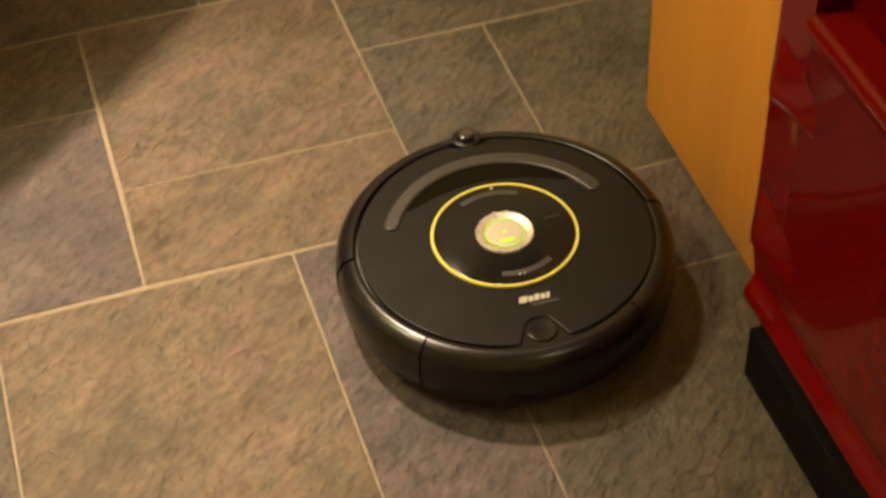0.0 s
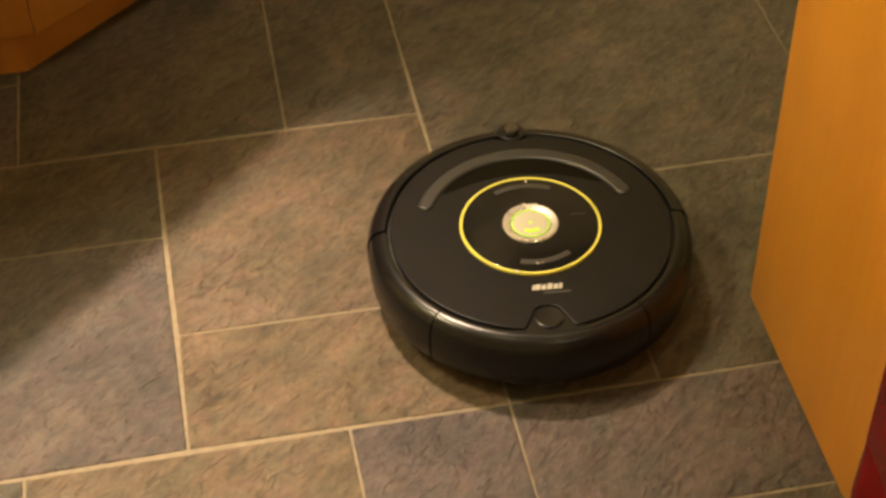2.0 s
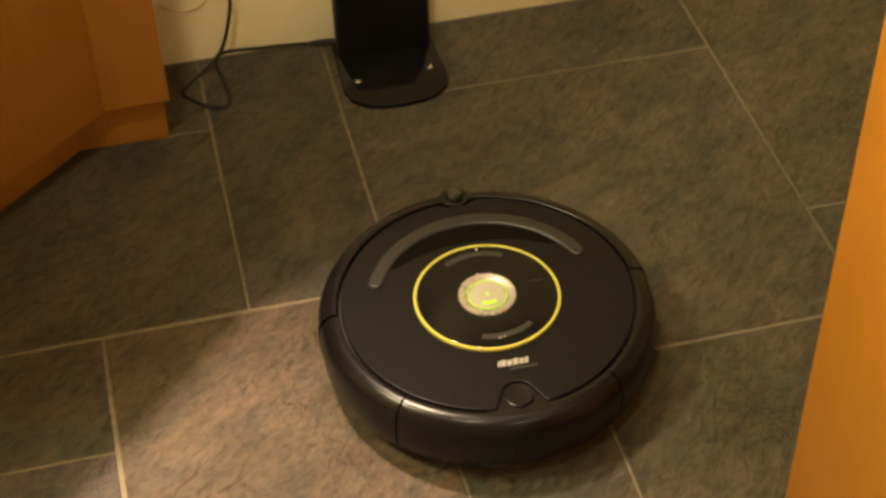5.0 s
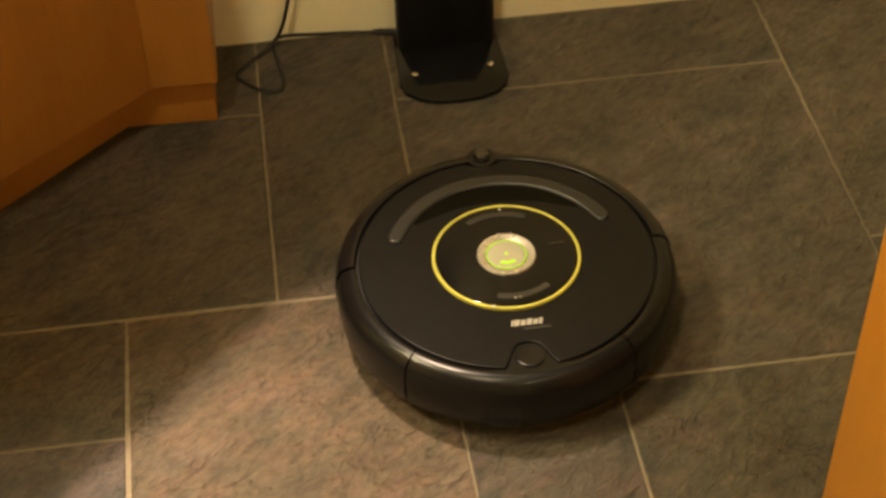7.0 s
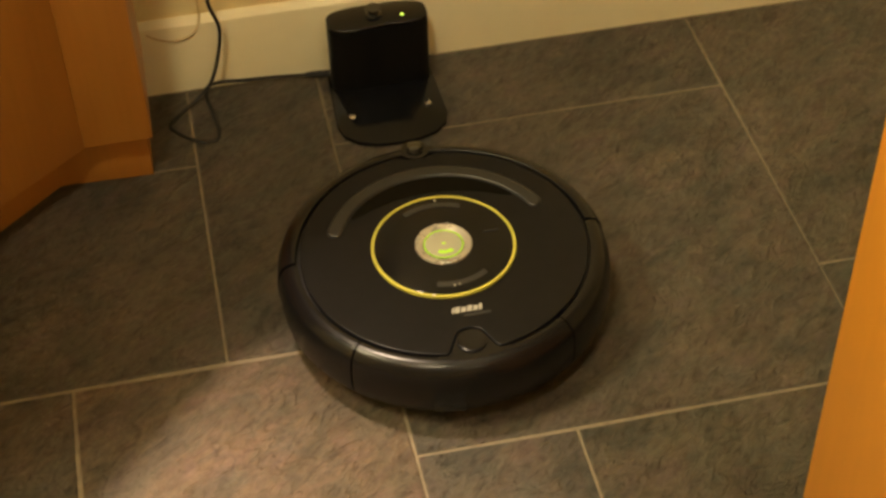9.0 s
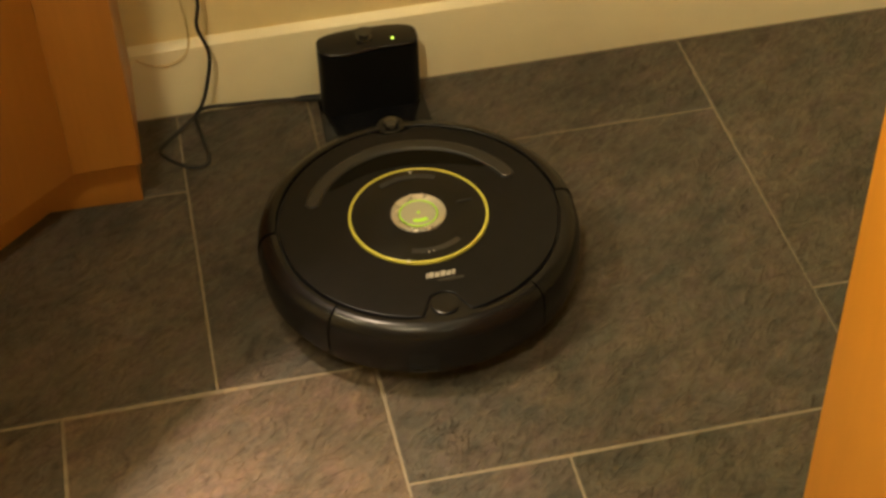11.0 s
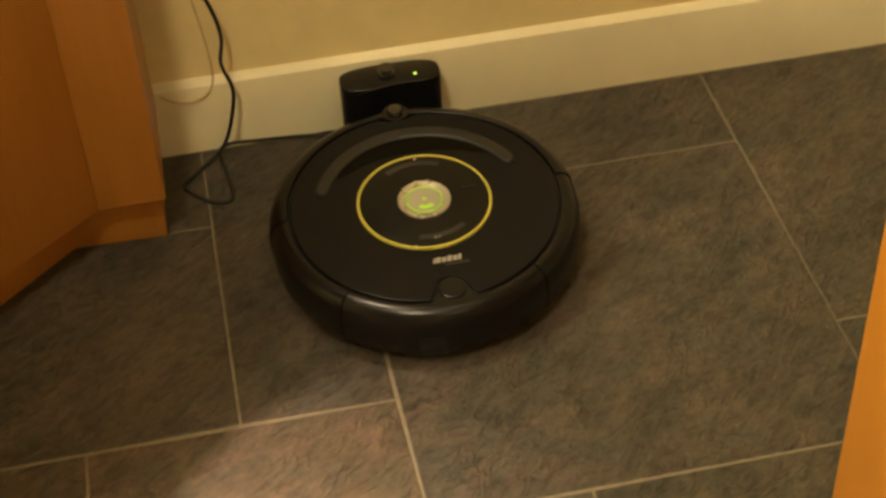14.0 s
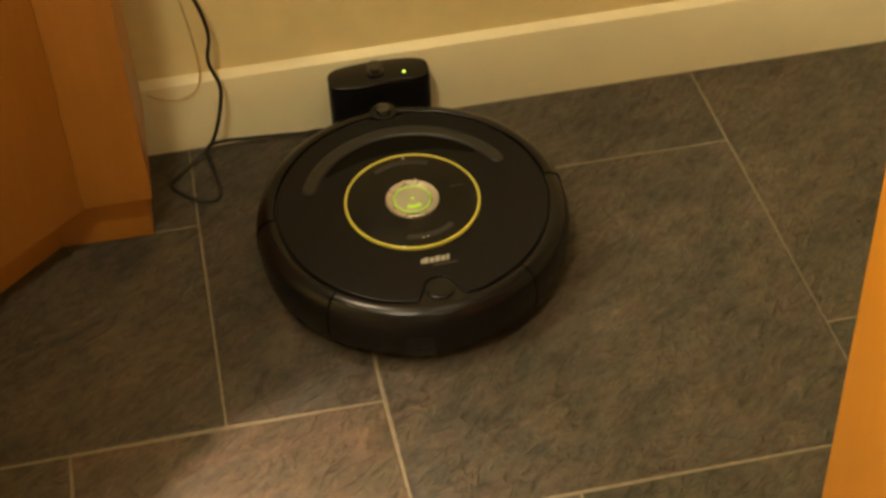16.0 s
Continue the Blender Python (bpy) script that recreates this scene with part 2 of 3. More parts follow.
def tube(points, radius, sides=8, smooth_steps=6):
    """A round cord through the points."""
    pts = [Vector(p) for p in points]
    fine = []
    for i in range(len(pts) - 1):
        p0, p1, p2, p3 = pts[max(i - 1, 0)], pts[i], pts[i + 1], pts[min(i + 2, len(pts) - 1)]
        for k in range(smooth_steps):
            u = k / smooth_steps
            fine.append(0.5 * (2 * p1 + (p2 - p0) * u + (2 * p0 - 5 * p1 + 4 * p2 - p3) * u ** 2 + (3 * p1 - p0 - 3 * p2 + p3) * u ** 3))
    fine.append(pts[-1])
    bm = bmesh.new()
    rings, side = [], None
    for i, p in enumerate(fine):
        ahead = (fine[min(i + 1, len(fine) - 1)] - fine[max(i - 1, 0)]).normalized()
        side = ahead.orthogonal() if side is None else (side - ahead * side.dot(ahead))
        side.normalize()
        up = ahead.cross(side)
        rings.append([bm.verts.new(p + radius * (math.cos(2 * math.pi * k / sides) * side + math.sin(2 * math.pi * k / sides) * up)) for k in range(sides)])
    for a, b in zip(rings, rings[1:]):
        for k in range(sides):
            bm.faces.new((a[k], a[(k + 1) % sides], b[(k + 1) % sides], b[k]))
    bm.faces.new(rings[0][::-1])
    bm.faces.new(rings[-1])
    return bm


def moved(bm, m):
    bmesh.ops.transform(bm, matrix=m, verts=bm.verts)
    return bm


# ---- the room ----
X0, X1, Y0, Y1 = -2.0, 2.2, -3.2, 0.4755
solid("wall_north", box(X0, X1, Y1, Y1 + 0.12, 0, CEILING), WALL, "cream-yellow painted wall above the white skirting", "wall", kind="structure")
solid("wall_south", box(X0, X1, Y0 - 0.12, Y0, 0, CEILING), WALL, "cream-yellow painted plain wall", "wall", kind="structure")
solid("wall_west", box(X0 - 0.12, X0, Y0, Y1, 0, CEILING), WALL, "cream-yellow painted plain wall", "wall", kind="structure")
solid("wall_east", box(X1, X1 + 0.12, Y0, Y1, 0, CEILING), WALL, "cream-yellow painted plain wall", "wall", kind="structure")
solid("ceiling", box(X0, X1, Y0, Y1, CEILING, CEILING + 0.1), CEIL, "pale painted ceiling", "ceiling", kind="structure")
floor = solid("floor", box(X0, X1, Y0, Y1, -0.08, -0.0013), GROUT, "slate-look tiled floor with pale beige grout", "floor", kind="structure")


def skirting():
    bm = bmesh.new()
    y = Y1
    profile = [(y, 0.0), (y - 0.012, 0.0), (y - 0.012, 0.0925), (y - 0.0108, 0.0965), (y - 0.006, 0.1005), (y - 0.002, 0.1028), (y, 0.1032)]
    ends = [[bm.verts.new((x, py, pz)) for py, pz in profile] for x in (-0.35, X1)]
    n = len(profile)
    for k in range(n):
        bm.faces.new((ends[0][k], ends[1][k], ends[1][(k + 1) % n], ends[0][(k + 1) % n]))
    bm.faces.new(ends[0])
    bm.faces.new(ends[1][::-1])
    return solid("baseboard", bm, TRIM, "cream gloss-painted skirting board with bevelled top", "baseboard", kind="structure", smooth=25)


skirting()


# ---- left corner cabinet and the worktop over it ----
def corner_cabinet():
    cab = thing("corner_cabinet", "honey-brown maple corner cabinet with recessed plinth", "cabinet")
    back = Y1 - 0.014
    part("plinth", prism([(-0.212, back), (-0.212, 0.315), (-0.319, 0.319), (-0.470, 0.185), (-1.20, 0.185), (-1.20, back)], 0, 0.078, 0.002), MAPLE, cab)
    part("body", prism([(-0.204, back), (-0.204, 0.286), (-0.2800, 0.286), (-0.2870, 0.3005), (-0.4510, 0.168), (-1.20, 0.168), (-1.20, back)], 0.078, 0.86, 0.002), MAPLE, cab)
    # doors on the slanted and on the long front
    u = Vector((-0.165, -0.136, 0)).normalized()
    out = Vector((-u.y, u.x, 0))
    m = Matrix(((u.x, out.x, 0, -0.280), (u.y, out.y, 0, 0.286), (0, 0, 1, 0), (0, 0, 0, 1)))
    part("door", moved(box(0.0001, 0.2134, -0.016, 0.0, 0.0785, 0.855, 0.0003), m), MAPLE, cab)
    m = pose(-0.447, 0.15, 0, 0, 0, 180)
    part("door", moved(box(0.0, 0.55, -0.0175, 0.0, 0.0785, 0.855, 0.002), m), MAPLE, cab)
    return cab


corner_cabinet()
# unseen worktop, its outline set to cast the shade edge on the floor
solid("worktop", prism([(-0.150, Y1 - 0.002), (-0.150, 0.245), (-0.157, 0.218), (-0.178, 0.198), (-0.240, 0.177), (-0.284, 0.149), (-0.338, 0.094), (-0.433, 0.0), (-0.53, -0.085), (-1.2, -0.30), (-1.2, Y1 - 0.002)], 0.865, 0.9, 0.004), COUNTER,
      "dark stone worktop carried on the corner cabinet", "worktop")


# ---- end panel and red unit ----
def end_panel():
    unit = thing("end_panel", "honey-orange maple end panel of a cabinet run", "cabinet panel")
    part("board", box(0.298, 0.318, -0.90, -0.384, 0, 0.9, 0.0015), HONEY, unit)
    part("side", box(0.318, 0.90, -0.402, -0.384, 0, 0.9, 0.001), HONEY, unit)
    part("top", box(0.3185, 0.899, -0.899, -0.4025, 0.872, 0.897, 0.001), HONEY, unit)
    return unit


end_panel()


def red_unit():
    unit = thing("red_cabinet", "glossy red moulded cabinet front with rounded lips", "cabinet")
    y0, y1 = -1.75, -0.768
    part("carcass", box(0.325, 0.88, y0, -0.905, 0.07, 0.9, 0.003), RED, unit)
    part("kick", box(0.232, 0.86, y0, -0.797, 0, 0.068, 0.002), KICK, unit, "black recessed kick board")

    def profiled(points, a, b):
        bm = bmesh.new()
        ends = [[bm.verts.new((x, y, z)) for x, z in points] for y in (a, b)]
        n = len(points)
        for k in range(n):
            bm.faces.new((ends[0][k], ends[1][k], ends[1][(k + 1) % n], ends[0][(k + 1) % n]))
        bm.faces.new(ends[0])
        bm.faces.new(ends[1][::-1])
        return bm
    front = [(0.302, 0.07), (0.250, 0.07), (0.244, 0.072), (0.2395, 0.0765), (0.2375, 0.083), (0.2380, 0.090), (0.2405, 0.0965), (0.2445, 0.102), (0.2465, 0.109), (0.2455, 0.120), (0.2425, 0.140),
             (0.239, 0.165), (0.239, 0.420), (0.234, 0.434), (0.232, 0.442), (0.234, 0.448), (0.240, 0.452), (0.302, 0.454)]
    part("drawer_front", profiled(front, y0, -0.822), RED, unit, smooth=50)
    border = [(x, z) if z < 0.4 else (0.239, z) for x, z in front[:-5]] + [(0.239, 0.86), (0.302, 0.86)]
    part("side_moulding", profiled(border, -0.8215, y1), RED, unit, smooth=50)
    upper = [(0.302, 0.456), (0.268, 0.456), (0.264, 0.460), (0.264, 0.80), (0.268, 0.806), (0.302, 0.806)]
    part("drawer_front", profiled(upper, y0, -0.8225), RED, unit, smooth=50)
    # raised pulls: the top slopes out to a crease, with an undercut below it
    for z in (0.178, 0.350):
        bm = bmesh.new()
        rows = []
        for i in range(25):
            u = i / 24
            height = 0.017 * (1 - u) ** 1.2 * min(1.0, 0.12 + 3.8 * u)
            edge = []
            for h, dz in ((0.0, 0.056), (0.10, 0.051), (0.30, 0.043), (0.56, 0.033), (0.78, 0.022), (0.92, 0.012), (0.985, 0.004), (1.0, -0.001), (0.96, -0.006), (0.80, -0.010), (0.45, -0.014), (0.12, -0.017), (0.0, -0.020)):
                edge.append(bm.verts.new((0.2395 - height * h, -0.7682 - 0.082 * u, z + dz * (1 - 0.45 * u))))
            rows.append(edge)
        for a, b in zip(rows, rows[1:]):
            for k in range(12):
                bm.faces.new((a[k], a[k + 1], b[k + 1], b[k]))
        bm.faces.new(rows[0])
        part("moulded_pull", bm, RED, unit, smooth=60)
    return unit


red_unit()


# ---- charging dock ----
def charging_dock():
    dock = thing("charging_dock", "black plastic charging dock standing against the skirting", "charging dock")
    cx = 0.0770
    half = [(0.064, 0.447), (0.0675, 0.342), (0.062, 0.323), (0.047, 0.309), (0.026, 0.3015), (0.0, 0.299)]
    outline = [(cx + x, y) for x, y in half] + [(cx - x, y) for x, y in half[-2::-1]]
    part("base_plate", prism(outline, 0.0, 0.0065, 0.0025), GLOSS, dock)
    tower = []
    for i in range(48):
        a = 2 * math.pi * i / 48
        x, y = math.cos(a), math.sin(a)
        px = cx + 0.0610 * math.copysign(abs(x) ** 0.75, x)
        py = 0.4265 + 0.0255 * math.copysign(abs(y) ** 0.55, y)
        if y < 0:
            py += 0.007 * math.exp(-((px - cx - 0.012) / 0.03) ** 2)
        tower.append((px, py))
    part("tower", prism(tower, 0.0066, 0.094, 0.0), DOCK, dock, smooth=50)
    part("top_cap", prism(tower, 0.0942, 0.099, 0.002, 2, 40), SATIN, dock, "satin charcoal top of the dock", smooth=50)
    part("beacon", moved(lathe([(0.0100, 0.0), (0.0100, 0.0014), (0.0045, 0.0042), (0.0043, 0.0048), (0.0098, 0.0080), (0.0094, 0.0090), (0.0, 0.0092)], steps=24), pose(cx - 0.003, 0.431, 0.099)), SMOKE, dock, "smoked clear infrared beacon with a narrow waist")
    part("status_light", moved(lathe([(0.0022, 0.0), (0.0019, 0.0008), (0.0, 0.0011)], steps=16), pose(0.1072, 0.4215, 0.099)), LED, dock, "glowing green status light")
    for x, y in ((0.030, 0.356), (0.124, 0.361)):
        part("contact", moved(lathe([(0.0042, 0.0), (0.0042, 0.002), (0.003, 0.0036), (0.0, 0.0042)], steps=16), pose(x, y, 0.0064)), BRASS, dock, "shiny metal charging contact")
    part("plug", moved(lathe([(0.0, 0.0), (0.0045, 0.0), (0.0045, 0.02), (0.003, 0.03), (0.0, 0.03)], steps=14), pose(0.016, 0.440, 0.012, 0, -90, -8)), RUBBER, dock)
    return dock


charging_dock()
solid("power_cable", tube([(-0.010, 0.443, 0.0125), (-0.045, 0.447, 0.013), (-0.085, 0.449, 0.014), (-0.124, 0.449, 0.016), (-0.138, 0.441, 0.011),
                           (-0.133, 0.408, 0.0028), (-0.130, 0.372, 0.0024), (-0.137, 0.357, 0.0024), (-0.158, 0.362, 0.0024), (-0.177, 0.380, 0.0025),
                           (-0.186, 0.397, 0.0026), (-0.170, 0.417, 0.0035), (-0.148, 0.433, 0.010), (-0.130, 0.438, 0.026), (-0.118, 0.437, 0.060), (-0.110, 0.436, 0.105),
                           (-0.119, 0.440, 0.142), (-0.114, 0.443, 0.172), (-0.117, 0.444, 0.202), (-0.128, 0.447, 0.237), (-0.150, 0.453, 0.275), (-0.160, 0.459, 0.32)], 0.0023), CABLE,
      "thin black power cable looped on the floor", "cable")


# thin tan tube in a slack curve over wall and skirting
solid("wall_cord", tube([(-0.155, 0.470, 0.318), (-0.148, 0.4705, 0.273), (-0.142, 0.471, 0.223), (-0.135, 0.471, 0.173), (-0.131, 0.470, 0.128), (-0.132, 0.466, 0.100),
                         (-0.142, 0.4605, 0.086), (-0.162, 0.4605, 0.079), (-0.182, 0.4605, 0.083), (-0.197, 0.462, 0.092)], 0.0011), LOOP_TAN,
      "thin tan loop lying against the wall and skirting", "cord")


# ---- robot vacuum; its nose points along +y ----
def robot_vacuum():
    bot = thing("robot_vacuum", "round black robot vacuum with yellow ring and silver button", "robot vacuum")
    shell = [(0.0, 0.014), (0.135, 0.014), (0.158, 0.019), (0.164, 0.030), (0.1645, 0.068), (0.161, 0.076), (0.15, 0.0795), (0.0, 0.0795)]
    part("body", lathe(shell, steps=128), BODY, bot)

    def rim(a0, a1, grow=0.0, inner=0.1510):
        return lathe([(0.163, 0.024), (0.1680 + grow, 0.0255), (0.1708 + grow, 0.031), (0.1722 + grow, 0.043), (0.1724 + grow, 0.059), (0.1714 + grow, 0.0685), (0.1688 + grow, 0.0760),
                      (0.1650 + grow, 0.0815), (0.1605, 0.0848), (0.1560, 0.0862), (0.1532, 0.0862), (inner, 0.0850), (inner, 0.0765), (0.163, 0.0740)], a0, a1, max(16, int((a1 - a0) / 2.5)), True)
    part("bumper", rim(3.2, 175.8, 0.0012, 0.1522), SATIN, bot, "charcoal satin front bumper", smooth=55)
    part("side_rim", rim(177.0, 226.0), SATIN, bot, smooth=55)
    part("side_rim", rim(-53.0, 2.0), SATIN, bot, smooth=55)
    bin_ob = part("dust_bin", rim(226.7, 306.4), SATIN, bot, "charcoal satin dust bin at the back", smooth=55)
    for k in range(6):
        part("louvre", moved(lathe([(0.1718, 0.030), (0.17268, 0.0304), (0.17268, 0.0308), (0.1718, 0.0312)], 255, 265, 8, True), pose(0, 0, 0.0048 * k)), SATIN, bin_ob)

    # glossy lid, cut back round the bin button and the nose sensor
    def lid_radius(a, edge=0.1486):
        rear, nose = abs((a - 270 + 180) % 360 - 180), abs((a - 90 + 180) % 360 - 180)
        r = edge
        if rear < 10.8:
            d, big = 0.1345, 0.0182
            near = min(rear, 6.6)
            notch = d * math.cos(radians(near)) - math.sqrt(big ** 2 - (d * math.sin(radians(near))) ** 2)
            s = max(0.0, min(1.0, (rear - 5.2) / 5.6))
            r = notch + (edge - notch) * s ** 3 * (s * (6 * s - 15) + 10)
        s = max(0.0, min(1.0, (9.0 - nose) / 5.0))
        return r - 0.007 * s * s * (3 - 2 * s)
    around = [(lid_radius(i / 2), radians(i / 2)) for i in range(720)]
    part("lid", prism([(r * math.cos(a), r * math.sin(a)) for r, a in around], 0.080, 0.0866, 0.0012, 2, 50), DISC, bot, "black lid", smooth=20)
    inner = [(lid_radius(a) + 0.0016, radians(a)) for a in (k / 2 for k in range(568, 511, -1))]
    outer = [(0.1545, radians(a)) for a in range(256, 285)]
    part("release_tab", prism([(r * math.cos(a), r * math.sin(a)) for r, a in outer + inner], 0.0790, 0.0862, 0.0008, 1, 50), SATIN, bin_ob, smooth=20)
    part("release_button", moved(lathe([(0.0145, 0.0), (0.0145, 0.0016), (0.0130, 0.0022), (0.006, 0.0014), (0.0, 0.0012)], steps=36), pose(0.0, -0.1345, 0.0861)), SATIN, bin_ob)
    # carrying handle let into the lid
    part("handle", lathe([(0.1075, 0.0866), (0.1080, 0.0884), (0.1100, 0.0896), (0.1215, 0.0896), (0.1235, 0.0884), (0.1240, 0.0866)], 23, 157, 60, True), HANDLE, bot, "grey carrying handle")
    for a in (23, 157):
        part("handle_end", moved(lathe([(0.00825, 0.0866), (0.0077, 0.0884), (0.0058, 0.0895), (0.0, 0.08953)], steps=24),
                                 pose(0.11575 * math.cos(radians(a)), 0.11575 * math.sin(radians(a)), 0)), HANDLE, bot)
    outer = [(0.1073, radians(a)) for a in range(36, 145)]
    inner = [(0.1073 - 0.0235 * max(0.0, math.cos(radians((a - 90) * 90 / 55))) ** 0.6, radians(a)) for a in range(144, 35, -1)]
    part("finger_well", prism([(r * math.cos(a), r * math.sin(a)) for r, a in outer + inner], 0.0860, 0.0870), WELL, bot, "gloss black finger well under the handle", smooth=0)
    # control dial
    part("control_panel", lathe([(0.0, 0.0866), (0.0714, 0.0866), (0.0714, 0.0892), (0.0705, 0.0896), (0.0, 0.0898)], steps=96), GLOSS, bot, "gloss black control panel")
    part("trim_ring", lathe([(0.0716, 0.0862), (0.0716, 0.0894), (0.0722, 0.0900), (0.0741, 0.0900), (0.0748, 0.0892), (0.0748, 0.0862)], steps=120), YELLOW, bot, "yellow trim ring")
    button = part("clean_button", lathe([(0.0295, 0.0897), (0.0295, 0.0912), (0.0285, 0.0922), (0.0262, 0.0918), (0.0215, 0.0903), (0.0212, 0.0898)], steps=64), SILVER, bot, "silver round push button")
    part("button_cap", lathe([(0.0, 0.0916), (0.012, 0.0913), (0.0188, 0.0906), (0.0192, 0.0898)], steps=48), GREEN_SOFT, button, "frosted cap lit green from within")
    part("light_ring", lathe([(0.0194, 0.0899), (0.0194, 0.0908), (0.0207, 0.0908), (0.0207, 0.0899)], steps=64, closed=True), GREEN, button, "glowing green ring")
    part("light_arc", lathe([(0.0105, 0.0913), (0.0105, 0.0919), (0.0150, 0.0916), (0.0150, 0.0910)], 235, 305, 18, True), GREEN, button, "glowing green arc")
    part("light_dot", lathe([(0.0, 0.0918), (0.0020, 0.0917), (0.0022, 0.0912)], steps=16), GREEN, button)
    # printed marks and pad edges
    for r, a0, a1 in ((0.0600, 62, 122), (0.0575, 252, 306)):
        part("pad", lathe([(r - 0.0035, 0.0897), (r - 0.0032, 0.0902), (r + 0.0032, 0.0902), (r + 0.0035, 0.0897)], a0, a1, 24, True), FAINT, bot)
    for x, y, w, h in ((0.052, 0.009, 0.016, 0.0016), (-0.008, 0.0605, 0.010, 0.0014), (0.013, 0.0598, 0.012, 0.0014), (-0.012, -0.0565, 0.012, 0.0014)):
        part("printed_bar", box(x - w / 2, x + w / 2, y - h / 2, y + h / 2, 0.0897, 0.0904), FAINT, bot)
    for x, w, h in ((-0.0165, 0.0022, 0.0072), (-0.0122, 0.0052, 0.0078), (-0.0060, 0.0048, 0.0066), (0.0001, 0.0050, 0.0078), (0.0062, 0.0048, 0.0066), (0.0112, 0.0032, 0.0076)):
        bm = box(0.006 + x - w / 2, 0.006 + x + w / 2, -0.0955, -0.0955 + h, 0.0866, 0.0872)
        for v in bm.verts:
            v.co.x += 0.25 * (v.co.y + 0.0955)
        part("badge_bar", bm, PRINT, bot, "pale grey badge print")
    part("badge_bar", box(0.0, 0.027, -0.1015, -0.0985, 0.0866, 0.0872), FAINT, bot)
    # pale specks: dust, plus glints on the pads put in as colour
    for x, y, s in ((0.004, 0.067, 0.0016), (-0.024, -0.0692, 0.0020), (-0.003, 0.031, 0.0012), (0.010, 0.0305, 0.0010), (-0.001, -0.0605, 0.0013), (0.004, -0.0600, 0.0010)):
        part("dust_speck", moved(lathe([(s, 0.0), (s * 0.6, s * 0.5), (0.0, s * 0.6)], steps=7), pose(x, y, 0.0902)), DUST_GLINT, bot)
    # nose sensor dome
    part("nose_sensor", moved(lathe([(0.0082, 0.0), (0.0082, 0.0042), (0.0074, 0.0060), (0.0045, 0.0071), (0.0, 0.0074)], steps=32), pose(0, 0.1580, 0.0850)), SMOKE, bot, "smoked infrared sensor dome")
    part("nose_collar", moved(lathe([(0.0, 0.0), (0.0165, 0.0), (0.0152, 0.0026), (0.0120, 0.0034), (0.0096, 0.0028)], steps=36), pose(0, 0.1570, 0.0836)), SATIN, bot)
    for x in (-0.116, 0.116):
        part("drive_wheel", moved(lathe([(0.0, -0.01), (0.033, -0.01), (0.036, -0.006), (0.036, 0.006), (0.033, 0.01), (0.0, 0.01)], steps=40), pose(x, 0, 0.036, 0, 90, 0)), RUBBER, bot)
    part("caster", moved(lathe([(0.0, -0.006), (0.0145, -0.006), (0.0155, 0.0), (0.0145, 0.006), (0.0, 0.006)], steps=24), pose(0, 0.125, 0.0155, 0, 90, 0)), RUBBER, bot)
    return bot


robot = robot_vacuum()

# ---- unseen lamp fittings, added on the ceiling for the lamps above ----
for lx, ly, size, _ in FILL_LAMPS + [(*SPOT, 0.09, 0), (*SPOT_WALL, 0.14, 0), (*SPOT_PANEL, 0.09, 0), (*SPOT_FLOOR, 0.12, 0)]:
    fit_ob = thing("added_ceiling_light", "round flush ceiling light with warm glass, added out of view", "ceiling light", "ceiling lights")
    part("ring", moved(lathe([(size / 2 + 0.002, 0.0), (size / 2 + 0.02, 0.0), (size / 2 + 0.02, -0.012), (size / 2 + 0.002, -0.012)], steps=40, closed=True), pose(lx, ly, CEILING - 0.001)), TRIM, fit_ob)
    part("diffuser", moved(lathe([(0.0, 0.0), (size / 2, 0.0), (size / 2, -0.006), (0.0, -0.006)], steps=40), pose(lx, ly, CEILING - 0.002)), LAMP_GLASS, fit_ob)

# ---- floor tiles, each a piece of the floor ----
U = 0.16
KNOWN = [(0, -1, 3, 2), (0, 2, 3, 3), (-1, 0, 0, 3), (-3, 0, -1, 2), (-2, 2, -1, 3), (-4, 2, -2, 3), (-2, -2, 0, 0), (-4, -1, -2, 0), (-4, -3, -2, -1), (-2, -3, 0, -2),
         (0, -3, 1, -1), (1, -3, 3, -1), (-3, -6, -1, -3), (-1, -6, 0, -3), (0, -4, 3, -3), (0, -6, 2, -4), (2, -6, 3, -4), (3, 0, 5, 3), (3, -1, 5, 0), (3, -3, 5, -1),
         (-5, -5, -3, -3), (-6, -3, -4, -1), (-5, -1, -4, 1)]


TAN = {(-2, -2), (-2, -3), (-3, -6)}
GREY = {(-1, -6), (-4, -3), (0, -4)}


def grid_x(i, j):
    return U * 1.006 * i + 0.018 * max(0.0, -U * j)


# joints laid a few millimetres out of line
UNEVEN = {(-1, 0): (0.0, 0.003), (-2, -2): (0.003, 0.003), (-2, -3): (0.0, 0.004), (0, -1): (0.003, -0.001), (3, -1): (0.0, -0.002), (1, -1): (0.004, -0.003), (0, 0): (0.002, 0.0), (0, -2): (0.004, 0.0), (0, -3): (0.003, 0.0), (-2, 0): (0.002, 0.0)}


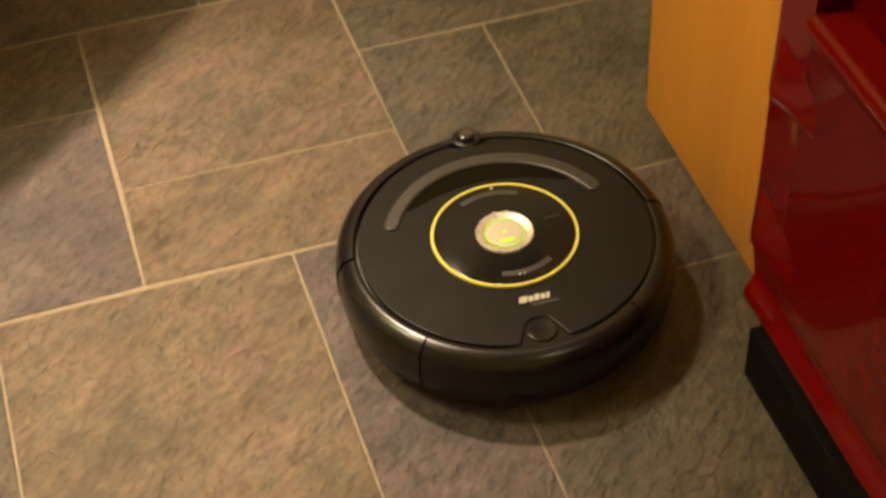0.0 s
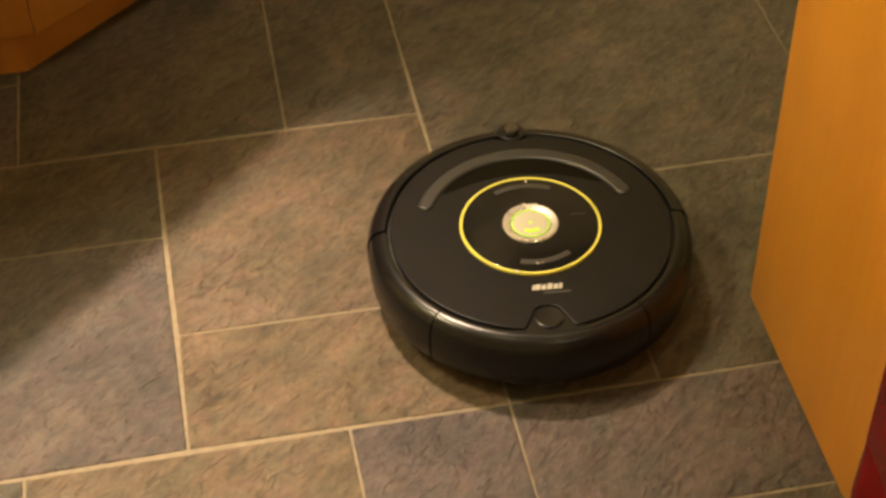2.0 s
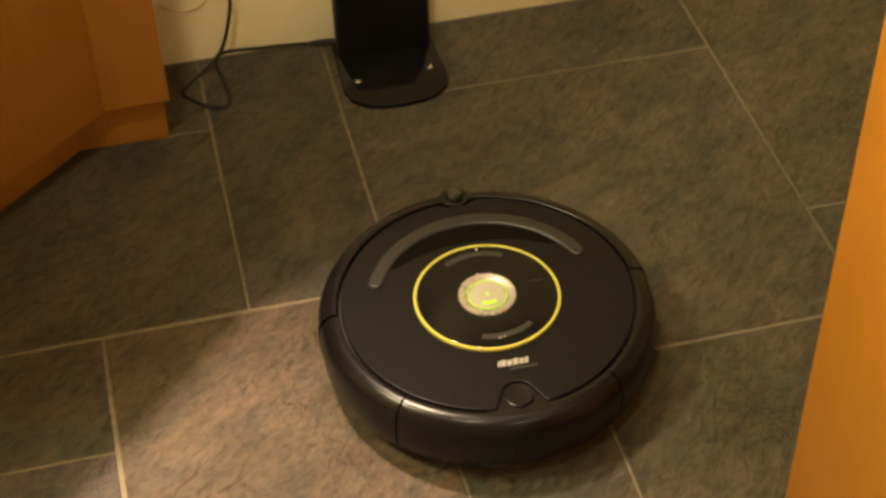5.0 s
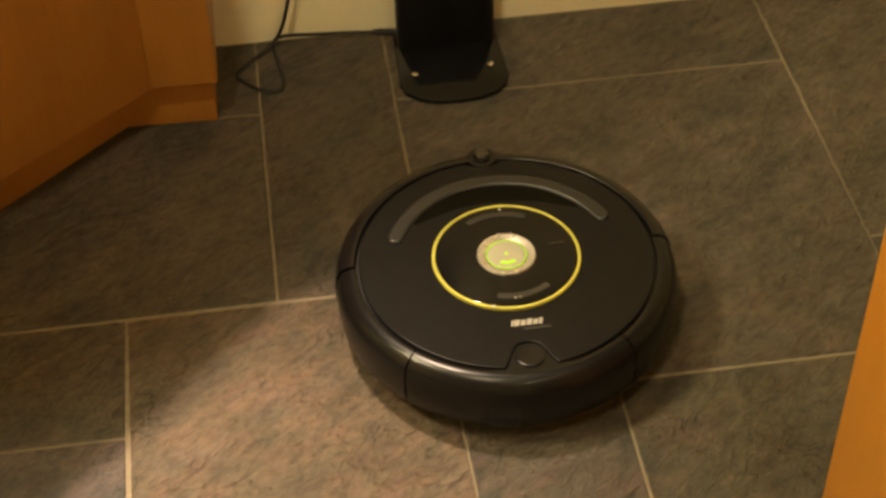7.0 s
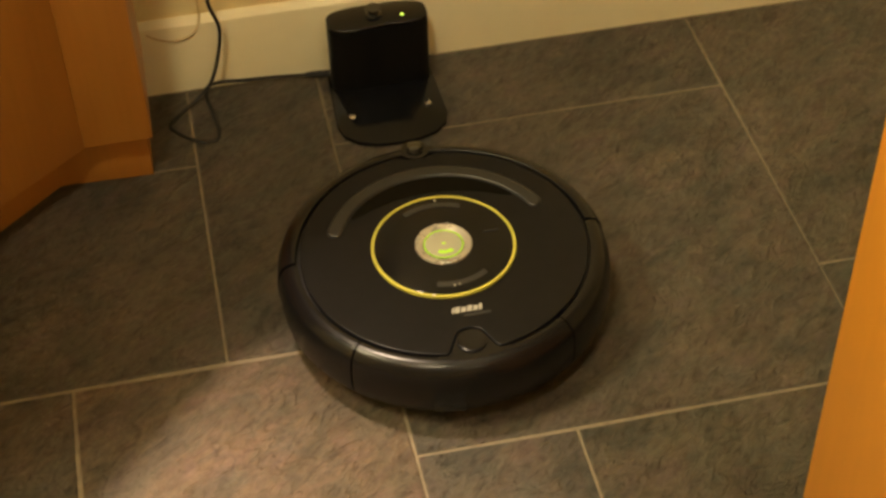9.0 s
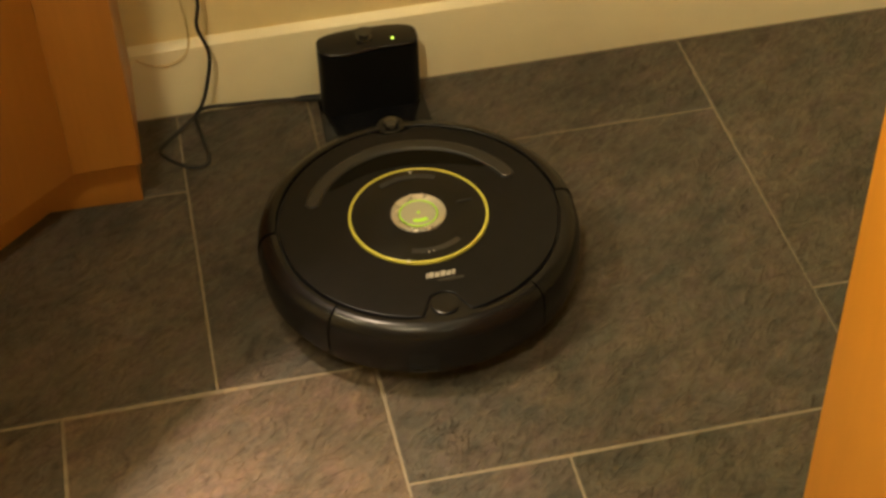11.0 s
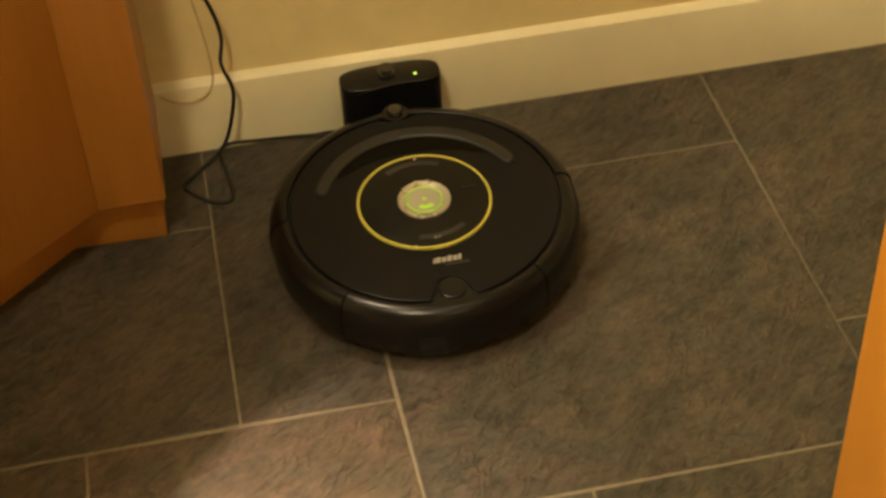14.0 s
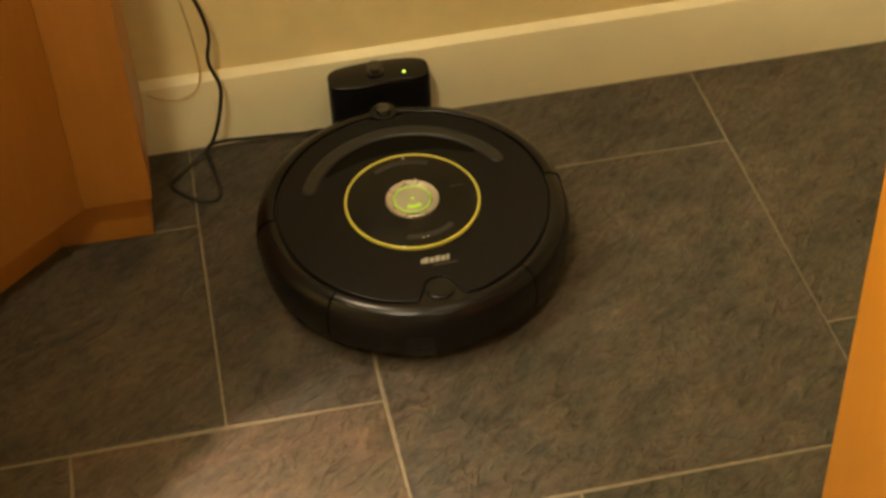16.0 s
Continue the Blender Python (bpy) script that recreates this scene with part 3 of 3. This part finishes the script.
def tile_piece(a, b, c, d):
    gap, z, low = 0.0014, 0.0, -0.012
    def corner(i, j, sx, sy, inset):
        y = min(U * j, Y1 - 0.001) if j < 3 else Y1 - 0.0125
        x = min(max(grid_x(i, j), X0), X1)
        dx, dy = UNEVEN.get((i, j), (0.0, 0.0))
        return x + dx + sx * (gap + inset), y + dy + sy * (gap + inset)
    bm = bmesh.new()
    rings = []
    for inset, h in ((0.0, low), (0.0, z - 0.0012), (0.0012, z)):
        rings.append([bm.verts.new((*corner(i, j, sx, sy, inset), h)) for i, j, sx, sy in ((a, b, 1, 1), (c, b, -1, 1), (c, d, -1, -1), (a, d, 1, -1))])
    for p, q in zip(rings, rings[1:]):
        for k in range(4):
            bm.faces.new((p[k], p[(k + 1) % 4], q[(k + 1) % 4], q[k]))
    bm.faces.new(rings[-1])
    return bm


def lay_tiles():
    taken, tiles = set(), list(KNOWN)
    for a, b, c, d in KNOWN:
        taken |= {(i, j) for i in range(a, c) for j in range(b, d)}
    rng = random.Random(4)
    for j in range(2, -21, -1):
        for i in range(-14, 15):
            if (i, j) in taken:
                continue
            for w, h in rng.sample([(2, 2), (2, 1), (1, 2), (2, 2)], 4) + [(1, 1)]:
                cells = {(i + p, j - q) for p in range(w) for q in range(h)}
                if not cells & taken and i + w <= 15 and j - h + 1 >= -20:
                    taken |= cells
                    tiles.append((i, j - h + 1, i + w, j + 1))
                    break
    for a, b, c, d in tiles:
        if grid_x(c, b) < X0 + 0.02 or grid_x(a, d) > X1 - 0.02:
            continue
        mat = TILE_TAN if (a, b) in TAN else TILE_GREY if (a, b) in GREY else rng.choice((TILE_OLIVE, TILE_OLIVE, TILE_GREY, TILE_TAN)) if (a, b, c, d) not in KNOWN else TILE_OLIVE
        part("tile", tile_piece(a, b, c, d), mat, floor, smooth=0)


lay_tiles()

# ---- what moves ----
# seconds, x, y, heading, and the nose-up tilt as it climbs on the dock's plate
ROUTE = [(0, 0.046, -0.617, -3.3, 0), (0.5, 0.053, -0.544, -3.7, 0), (1, 0.057, -0.469, -5.2, 0), (1.5, 0.064, -0.396, -1.6, 0), (2, 0.069, -0.318, -5.0, 0), (2.5, 0.071, -0.298, -2.3, 0),
         (3, 0.070, -0.253, -0.3, 0), (3.5, 0.071, -0.202, -2.7, 0), (6, 0.073, -0.098, -0.9, 0), (6.5, 0.074, -0.077, -2.2, 0), (7, 0.073, -0.058, 0.1, 0), (7.5, 0.073, -0.034, -2.0, 0),
         (8, 0.076, -0.010, 0.6, 0), (8.5, 0.076, 0.010, -1.5, 0), (9, 0.076, 0.032, -0.1, 0), (11, 0.077, 0.120, -0.1, 0), (11.5, 0.077, 0.142, -0.1, 0.7), (12, 0.076, 0.163, 0.1, 1.8), (12.5, 0.075, 0.186, 0.4, 2.5),
         (12.9, 0.075, 0.206, 1.3, 3.0), (13.2, 0.075, 0.206, 1.5, 3.1), (16, 0.075, 0.206, 1.5, 3.1)]


def motions():
    walk(robot, [(t, pose(x, y, 0, tilt, 0, turn)) for t, x, y, turn, tilt in ROUTE])


motions()
